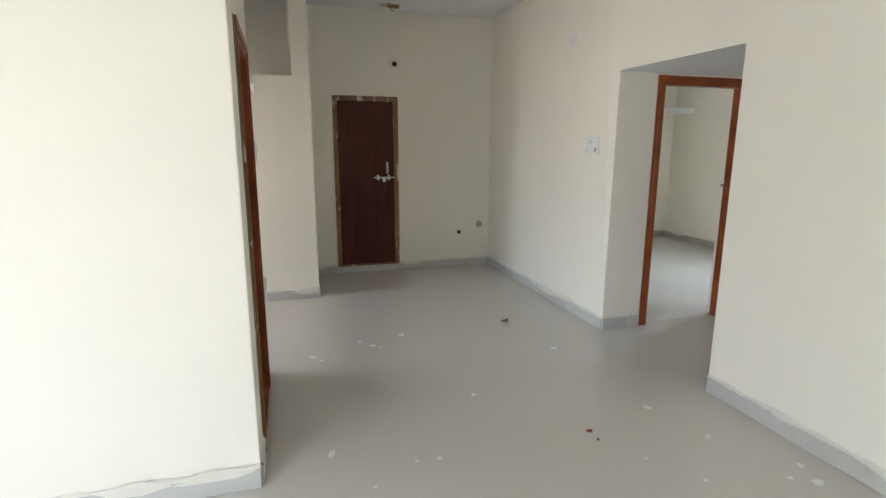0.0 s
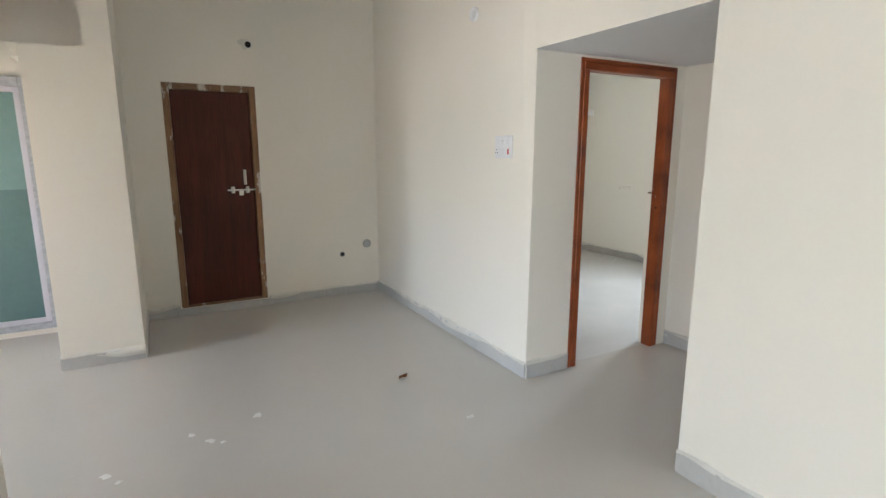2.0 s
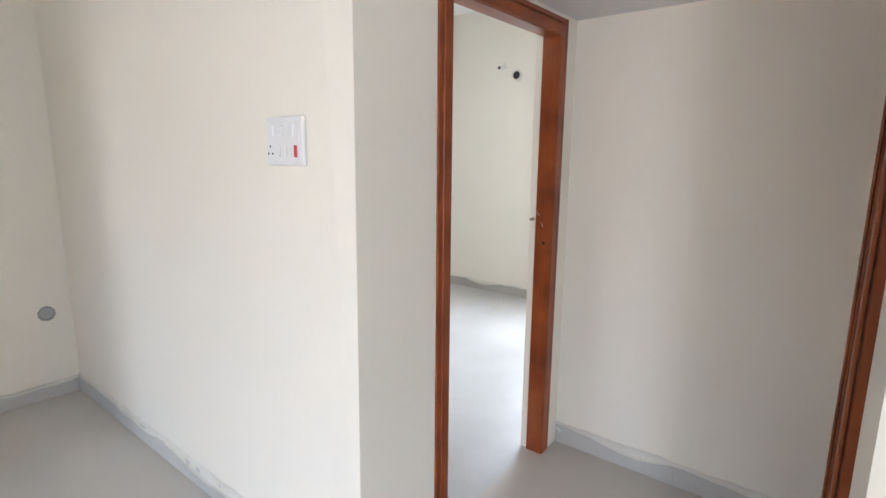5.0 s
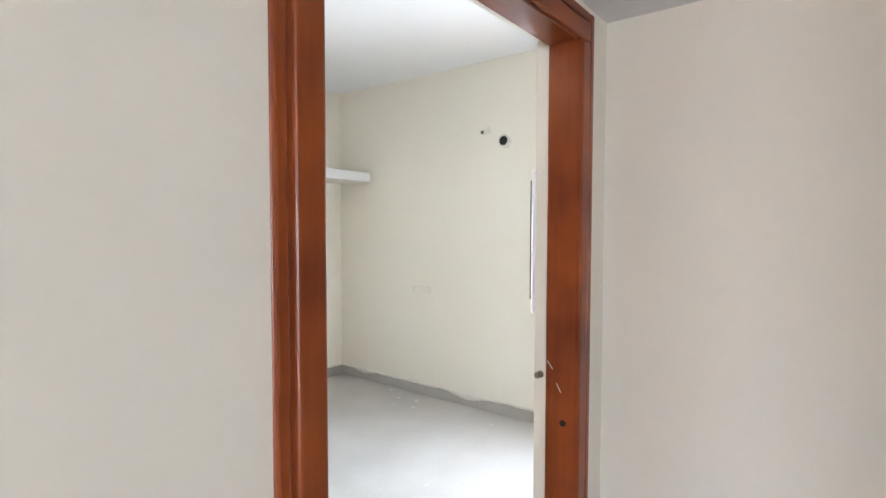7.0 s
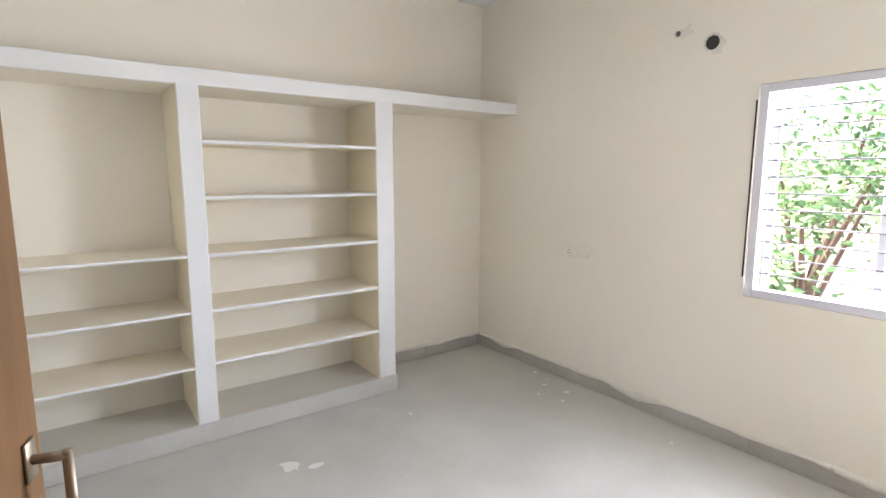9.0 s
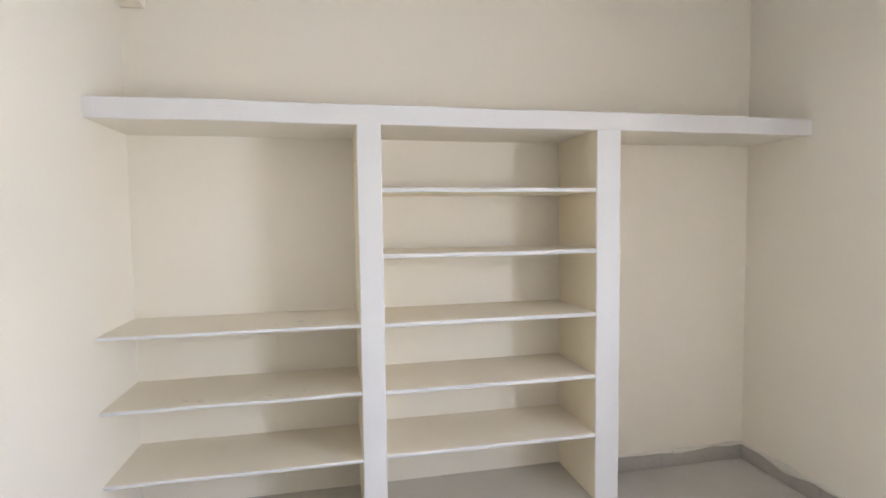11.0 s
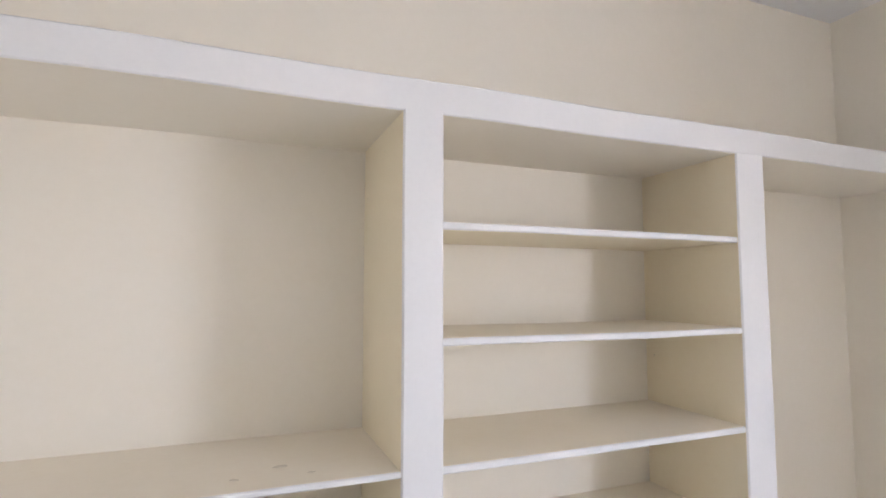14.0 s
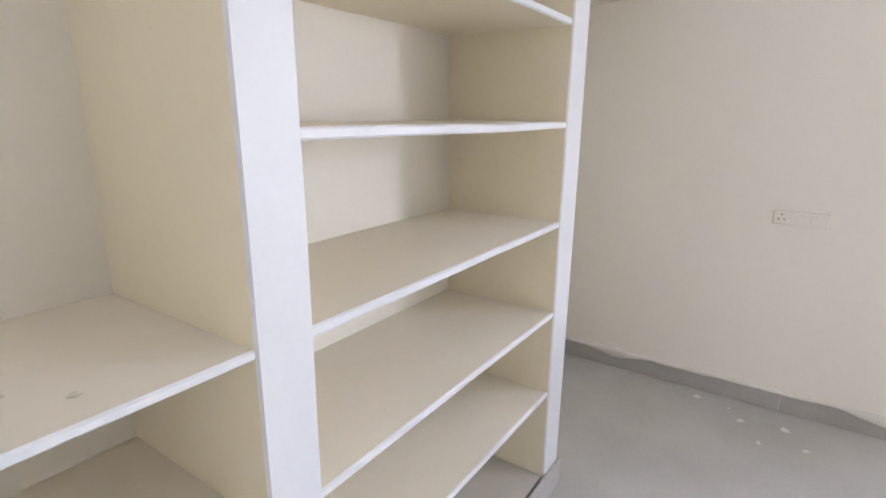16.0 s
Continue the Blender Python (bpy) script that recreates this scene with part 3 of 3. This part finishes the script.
def uneven_board(name, x0, x1, z0, z1, y0, y1, mats, seed, wave=0.003):
    """A plastered board with a slightly wavy painted front edge: sides in the first material, front edge in the second."""
    n = max(2, int((x1 - x0) / 0.06))
    bm = bmesh.new()
    rings = []
    for i in range(n + 1):
        x = x0 + (x1 - x0) * i / n
        w = wave * noise.noise((x * 2.3, seed, 1.7))
        d = wave * noise.noise((x * 3.1, seed, 7.7))
        prof = [(y0 + d + 0.004, z0 + w), (y0 + d, z0 + w + 0.004), (y0 + d, z1 + w - 0.004), (y0 + d + 0.004, z1 + w), (y1, z1 + w), (y1, z0 + w)]
        rings.append([bm.verts.new((x, y, z)) for y, z in prof])
    for r, s in zip(rings, rings[1:]):
        for k in range(6):
            f = bm.faces.new([r[k], s[k], s[(k + 1) % 6], r[(k + 1) % 6]])
            f.material_index = 1 if k in (0, 1, 2) else 2 if k == 3 and len(mats) > 2 else 0
    bm.faces.new(rings[0])
    bm.faces.new(rings[-1][::-1])
    bmesh.ops.translate(bm, vec=-unit.location, verts=bm.verts)
    return mesh_ob(name, bm, mats, unit)


def upright(x0, x1, z1, seed):
    n = 30
    bm = bmesh.new()
    rings = []
    for i in range(n + 1):
        z = 0.002 + (z1 - 0.002) * i / n
        a, b = 0.0025 * noise.noise((z * 2, seed, 3)), 0.0025 * noise.noise((z * 2, seed, 8))
        prof = [(x0 + a + 0.005, FY), (x1 + b - 0.005, FY), (x1 + b, FY + 0.005), (x1 + b, BY), (x0 + a, BY), (x0 + a, FY + 0.005)]
        rings.append([bm.verts.new((x, y, z)) for x, y in prof])
    for r, s in zip(rings, rings[1:]):
        for k in range(6):
            f = bm.faces.new([r[k], r[(k + 1) % 6], s[(k + 1) % 6], s[k]])
            f.material_index = 1 if k in (0, 1, 5) else 0
    bm.faces.new(rings[0][::-1])
    bm.faces.new(rings[-1])
    bmesh.ops.translate(bm, vec=-unit.location, verts=bm.verts)
    return mesh_ob("upright", bm, [SHELF_CREAM, TRIM_WHITE], unit)


upright(3.838, 3.951, 2.038, 1)
upright(5.032, 5.166, 2.038, 2)
uneven_board("loft_slab", 2.724, 6.331, 2.033, 2.124, FY, BY, [CREAM, TRIM_WHITE], 3, 0.004)
for k, z in enumerate((1.735, 1.425, 1.100, 0.775, 0.461)):
    uneven_board("shelf", 3.946, 5.037, z - 0.0105, z + 0.0105, FY + 0.006, BY, [SHELF_CREAM, TRIM_WHITE, SHELF_TOP], 10 + k)
for k, z in enumerate((1.106, 0.781, 0.456)):
    uneven_board("shelf", 2.724, 3.843, z - 0.0105, z + 0.0065, FY + 0.006, BY, [SHELF_CREAM, TRIM_WHITE, SHELF_TOP], 20 + k)
for x0, x1 in ((2.724, 3.843), (3.946, 5.037)):
    uneven_board("plinth", x0, x1, 0.002, 0.112, FY + 0.008, BY, [FLOOR, SKIRT], 30 + x0, 0.001)
bm = bmesh.new()
add_box(bm, 2.732, 5.172, FY - 0.014, FY - 0.002, 0.002, 0.118, 0.002)
add_box(bm, 5.167, 5.179, FY - 0.001, BY, 0.002, 0.118, 0.002)
bmesh.ops.translate(bm, vec=-unit.location, verts=bm.verts)
tagged(mesh_ob("skirting", bm, SKIRT, unit), "pale grey tile skirting")

# ---- fittings on the walls ----


def pipe_hole(name, label, at, out, radius, depth, mat_ring, mat_in, category="pipe"):
    """A pipe stub that ends nearly flush with the wall, with a cavity inside."""
    base = new(name)
    base.location = at
    tagged(base, label, category)
    out = Vector(out)
    side = Vector((0, 0, 1)).cross(out)
    up = Vector((0, 0, 1))
    bm = bmesh.new()
    n = 20
    rings = []
    for rad, d in ((radius * 1.25, 0.001), (radius * 1.2, depth), (radius, depth + 0.002), (radius * 0.92, depth * 0.5)):
        rings.append([bm.verts.new(out * d + (side * math.cos(6.2832 * k / n) + up * math.sin(6.2832 * k / n)) * rad * (1 + 0.04 * math.sin(3 * k))) for k in range(n)])
    for r, s in zip(rings, rings[1:]):
        for k in range(n):
            bm.faces.new([r[k], r[(k + 1) % n], s[(k + 1) % n], s[k]])
    mesh_ob("rim", bm, mat_ring, base, True)
    bm = bmesh.new()
    bm.faces.new([bm.verts.new(out * depth * 0.45 + (side * math.cos(6.2832 * k / n) + up * math.sin(6.2832 * k / n)) * radius * 0.95) for k in range(n)])
    mesh_ob("mouth", bm, mat_in, base)
    return base


def smear(name, label, at, out, w, h, seed, mat=PUTTY):
    """A thin uneven patch of filler on a wall or of dried paint on a floor."""
    out = Vector(out)
    up = Vector((0, 0, 1)) if abs(out.z) < 0.5 else Vector((0, 1, 0))
    side = up.cross(out)
    bm = bmesh.new()
    n = 18
    c = bm.verts.new(out * 0.0022)
    a, b = [], []
    for k in range(n):
        t = 6.2832 * k / n
        r = 0.75 + 0.55 * noise.noise((math.cos(t) * 1.3 + seed * 3.1, math.sin(t) * 1.3, seed))
        p = side * math.cos(t) * w * r / 2 + up * math.sin(t) * h * r / 2
        a.append(bm.verts.new(p * 0.8 + out * 0.0018))
        b.append(bm.verts.new(p + out * 0.0004))
    for k in range(n):
        bm.faces.new([c, a[k], a[(k + 1) % n]])
        bm.faces.new([a[k], b[k], b[(k + 1) % n], a[(k + 1) % n]])
    ob = mesh_ob(name, bm, mat, None, True)
    ob.location = at
    return ob


pipe_hole("pipe_stub", "open dark pipe stub in the cream bedroom wall", (6.325, 5.314, 2.291), (-1, 0, 0), 0.042, 0.008, PUTTY, DARK)
pipe_hole("cable_hole", "small dark cable hole in the cream bedroom wall", (6.325, 5.522, 2.380), (-1, 0, 0), 0.017, 0.006, PUTTY, DARK, "hole")
tagged(smear("filler_patch", "pale filler round the cable hole", (6.3245, 5.47, 2.385), (-1, 0, 0), 0.12, 0.08, 2.0), "pale filler patch beside the cable hole", "filler")
tagged(smear("filler_patch", "", (6.3245, 5.285, 2.27), (-1, 0, 0), 0.13, 0.13, 3.0), "pale filler patch round the pipe stub", "filler")
pipe_hole("lamp_point", "round white lamp point with a dark socket on the hall wall", (1.374, 6.23, 2.468), (0, -1, 0), 0.030, 0.02, PLASTIC, DARK, "lamp point")
tagged(smear("filler_patch", "", (1.34, 6.2295, 2.475), (0, -1, 0), 0.14, 0.14, 4.0), "pale filler patch round the lamp point", "filler")
pipe_hole("pipe_stub", "grey capped pipe stub low on the hall wall", (2.47, 6.23, 0.532), (0, -1, 0), 0.036, 0.012, PLASTIC_GREY, PLASTIC_GREY)
pipe_hole("pipe_stub", "dark open pipe stub low on the hall wall", (2.192, 6.23, 0.439), (0, -1, 0), 0.022, 0.015, PLASTIC_GREY, DARK)
pipe_hole("lamp_point", "round white lamp cover high on the hall wall", (2.6, 4.284, 2.454), (-1, 0, 0), 0.04, 0.02, PLASTIC, PLASTIC, "lamp point")


def switch_board(name, label, at, out, w, h, rows, PLATE):
    """A moulded plate with rows of rockers and sockets; u runs along the wall."""
    base = new(name)
    base.location = at
    turn = Matrix.Rotation(math.atan2(-out[0], out[1]) + math.pi, 4, "Z")
    base.matrix_world = Matrix.Translation(at) @ turn
    tagged(base, label, "switch board")
    bm = bmesh.new()
    add_box(bm, -w / 2, w / 2, -0.016, -0.001, -h / 2, h / 2, 0.006, 0, 3)
    mesh_ob("plate", bm, PLATE, base)
    bm = bmesh.new()
    add_box(bm, -w / 2 + 0.014, w / 2 - 0.014, -0.0195, -0.0165, -h / 2 + 0.014, h / 2 - 0.014, 0.001)
    mesh_ob("inner_plate", bm, PLATE, base)
    for u, z, kind in rows:
        bm = bmesh.new()
        if kind == "rocker":
            add_box(bm, u - 0.010, u + 0.010, -0.0265, -0.020, z - 0.019, z + 0.019, 0.003)
            mesh_ob("switch", bm, PLATE, base)
        elif kind == "knob":
            add_rod(bm, (u, -0.020, z), (u, -0.034, z), 0.017, 20, 0, 0.014)
            mesh_ob("knob", bm, PLASTIC, base)
        elif kind == "red":
            add_box(bm, u - 0.0065, u + 0.0065, -0.0255, -0.020, z - 0.018, z + 0.018, 0.002)
            mesh_ob("indicator", bm, RED_PLASTIC, base)
        else:
            for du, dz in ((0, 0.014), (-0.011, -0.008), (0.011, -0.008)):
                add_rod(bm, (u + du, -0.0196, z + dz), (u + du, -0.0205, z + dz), 0.0035, 10)
            mesh_ob("socket", bm, DARK, base)
    return base


switch_board("switch_board", "white plastic switch board with a red indicator", (2.6, 3.895, 1.538), (-1, 0), 0.19, 0.15,
             [(-0.052, 0.032, "rocker"), (0.0, 0.032, "knob"), (0.052, 0.032, "rocker"), (-0.066, -0.030, "socket"), (-0.020, -0.030, "rocker"), (0.012, -0.030, "rocker"), (0.068, -0.030, "red")], PLASTIC)
switch_board("socket_plate", "cream-white socket strip on the bedroom wall", (6.325, 6.194, 0.995), (-1, 0), 0.22, 0.066,
             [(-0.075, 0.0, "socket"), (0.0, 0.0, "rocker"), (0.05, 0.0, "rocker")], CREAM)

switch_board("switch_board", "small white switch board beside the framed doorway", (-0.1, 3.44, 1.50), (1, 0), 0.075, 0.12,
             [(0.0, 0.026, "rocker"), (0.0, -0.026, "rocker")], PLASTIC)

for k, (x, w) in enumerate(((-0.28, 0.42), (-0.62, 0.36), (-1.05, 0.5))):
    tagged(smear("plaster_smear", "", (x, 2.2412, 0.098), (0, -1, 0), w, 0.075, 31.0 + k, PUTTY), "whitish plaster smear over the skirting tiles", "plaster smear", "plaster smears on the skirting")

DIRT = plain("grey_brown_dirt", (0.72, 0.65, 0.55), 0.9)
for k, (x, y, z, w) in enumerate(((3.05, 6.95, 0.781, 0.035), (3.12, 6.93, 0.781, 0.05), (3.42, 6.94, 0.781, 0.03), (3.50, 6.92, 0.781, 0.022), (3.57, 6.97, 0.781, 0.02), (3.45, 6.96, 1.106, 0.03), (3.56, 7.02, 1.106, 0.045), (3.63, 6.95, 1.106, 0.025))):
    ob = smear("dirt_mark", "", (x, y, z + 0.0066), (0, 0, 1), w, w * 0.5, 50.0 + k, DIRT)
    tagged(ob, "grey-brown dirt mark on a cream shelf", "dirt mark", "dirt marks on the shelves")

# the ceiling box of a missing lamp
bm = bmesh.new()
add_box(bm, -0.10, 0.10, -0.05, 0.05, -0.008, -0.001, 0.003)
add_box(bm, -0.13, -0.02, -0.09, -0.045, -0.014, -0.002, 0.004)
add_box(bm, 0.0, 0.12, 0.03, 0.075, -0.012, -0.002, 0.004)
add_rod(bm, (0, 0, -0.008), (0.01, 0, -0.05), 0.006)
add_rod(bm, (0.01, 0, -0.05), (0.035, 0, -0.055), 0.006)
hook = tagged(mesh_ob("ceiling_hook_box", bm, RAW_FRAME_X), "brown stained hook box in the hall ceiling", "hook")
hook.location = (1.29, 6.0, HALL_H)

# ---- specks on the floor ----
SPECKS = [(2.005, 3.346, 0.045), (0.229, 2.423, 0.05), (0.632, 2.242, 0.022), (0.746, 2.227, 0.028), (2.094, 2.365, 0.05), (2.397, 1.536, 0.06), (2.44, 1.66, 0.04), (2.30, 1.60, 0.03), (0.929, 3.956, 0.06), (0.666, 3.792, 0.05),
          (0.72, 3.75, 0.03), (0.58, 3.9, 0.04), (1.743, 1.927, 0.018), (1.144, 2.813, 0.035), (0.20, 3.70, 0.05), (0.26, 3.62, 0.03), (4.181, 6.338, 0.10), (4.30, 6.26, 0.07), (5.039, 6.476, 0.03), (6.106, 6.288, 0.035), (6.14, 6.10, 0.045), (6.23, 6.503, 0.04),
          (5.95, 6.2, 0.025), (6.0, 6.02, 0.03), (6.2, 6.35, 0.02), (2.2, 2.0, 0.03), (1.9, 1.7, 0.02), (0.4, 2.1, 0.02)]
for k, (x, y, s) in enumerate(SPECKS):
    ob = smear("paint_splash", "", (x, y, 0.0), (0, 0, 1), s * 1.5, s, 5.0 + k, SPLASH)
    ob.rotation_euler.z = k * 1.3
    tagged(ob, "dried white paint splash on the grey floor", "paint splash", "paint splashes on the floor")


def dry_leaf(x, y, size, turn):
    bm = bmesh.new()
    rows = []
    for i in range(9):
        t = i / 8
        w = size * 0.32 * math.sin(math.pi * min(1, t * 1.05)) ** 0.8
        rows.append([bm.verts.new((size * (t - 0.5), s * w, 0.004 + 0.012 * abs(s) + 0.006 * math.sin(t * 7 + s))) for s in (-1, -0.4, 0.4, 1)])
    for r, s in zip(rows, rows[1:]):
        for k in range(3):
            bm.faces.new([r[k], s[k], s[k + 1], r[k + 1]])
    bmesh.ops.solidify(bm, geom=bm.faces[:], thickness=0.0012)
    ob = mesh_ob("dry_leaf", bm, DRY_LEAF, None, True)
    ob.matrix_world = pose(x, y, 0.0, 0, 0, turn)
    return tagged(ob, "curled dry brown leaf on the grey floor", "leaf", "dry leaves on the floor")


dry_leaf(1.88, 4.006, 0.075, 20)
dry_leaf(1.597, 2.215, 0.045, 110)
dry_leaf(1.60, 2.13, 0.025, 70)

# ---- outside ----
bm = bmesh.new()
bmesh.ops.create_grid(bm, x_segments=2, y_segments=2, size=600)
gr = tagged(mesh_ob("ground", bm, GROUND), "dry bare earth around the house", "ground", kind="structure")
gr.location.z = -3.4


def tree(x, y, height, crown, seed):
    rnd = random.Random(seed)
    base = new("tree")
    base.location = (x, y, -3.4)
    tagged(base, "leafy green tree outside the bedroom window", "tree", "trees outside")
    bm = bmesh.new()
    top = Vector((0.2, 0.1, height * 0.55))
    add_rod(bm, (0, 0, 0), top, 0.17, 10, 0, 0.10)
    tips = []
    for k in range(11):
        a = k * 2.4
        q = top + Vector((math.cos(a) * crown * rnd.uniform(0.35, 0.8), math.sin(a) * crown * rnd.uniform(0.35, 0.8), height * rnd.uniform(0.02, 0.42)))
        add_rod(bm, top * rnd.uniform(0.75, 1.0), q, 0.06, 7, 0, 0.015)
        tips.append(q)
    mesh_ob("trunk", bm, BARK, base)
    bm = bmesh.new()
    for q in tips:
        for _ in range(330):
            d = Vector((rnd.gauss(0, 1), rnd.gauss(0, 1), rnd.gauss(0, 0.8))) * crown * 0.24
            c = q + d
            u = Vector((rnd.gauss(0, 1), rnd.gauss(0, 1), rnd.gauss(0, 0.6))).normalized()
            w = u.orthogonal().normalized()
            s = rnd.uniform(0.05, 0.10)
            bm.faces.new([bm.verts.new(c - u * s), bm.verts.new(c + w * s * 0.45), bm.verts.new(c + u * s), bm.verts.new(c - w * s * 0.45)])
    tagged(mesh_ob("leaves", bm, FOLIAGE, base), kind="stuff")


tree(11.6, 6.5, 6.0, 1.3, 3)

# ---- skirting tiles, one by one ----
base_runs = tagged(new("baseboard"), "pale grey tile skirting along the walls", "skirting", kind="structure")
TILES = {}
for n, (a, b, out, hgt) in enumerate(RUNS):
    a, b, out = Vector(a), Vector(b), Vector(out)
    d = (b - a).normalized()
    total, s = (b - a).length, 0.0
    first = 0.22 if n in (7,) else 0.6
    while s < total - 0.004:
        ln = min(first if s == 0 else 0.6, total - s)
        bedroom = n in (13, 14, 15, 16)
        key = (round(ln, 3), hgt, bedroom)
        if key not in TILES:
            bm = bmesh.new()
            add_box(bm, 0.0012, ln - 0.0012, 0.0, 0.0115, 0.0005, hgt, 0.002)
            me = bpy.data.meshes.new("tile")
            bm.to_mesh(me)
            bm.free()
            me.materials.append(DARK_SKIRT if bedroom else SKIRT)
            TILES[key] = me
        p = a + d * s
        o = new("tile", TILES[key])
        o.parent = base_runs
        left = Vector((-d.y, d.x))
        if left.dot(out) > 0:
            o.matrix_basis = pose(p.x + out.x * 0.0005, p.y + out.y * 0.0005, 0, 0, 0, math.degrees(math.atan2(d.y, d.x)))
        else:
            q = a + d * (s + ln)
            o.matrix_basis = pose(q.x + out.x * 0.0005, q.y + out.y * 0.0005, 0, 0, 0, math.degrees(math.atan2(-d.y, -d.x)))
        s += ln
for n, (a, b, out, hgt) in enumerate(RUNS):
    rough_strip("trim_plaster", a, b, hgt, 0.024, out, 3.7 * n + 1)
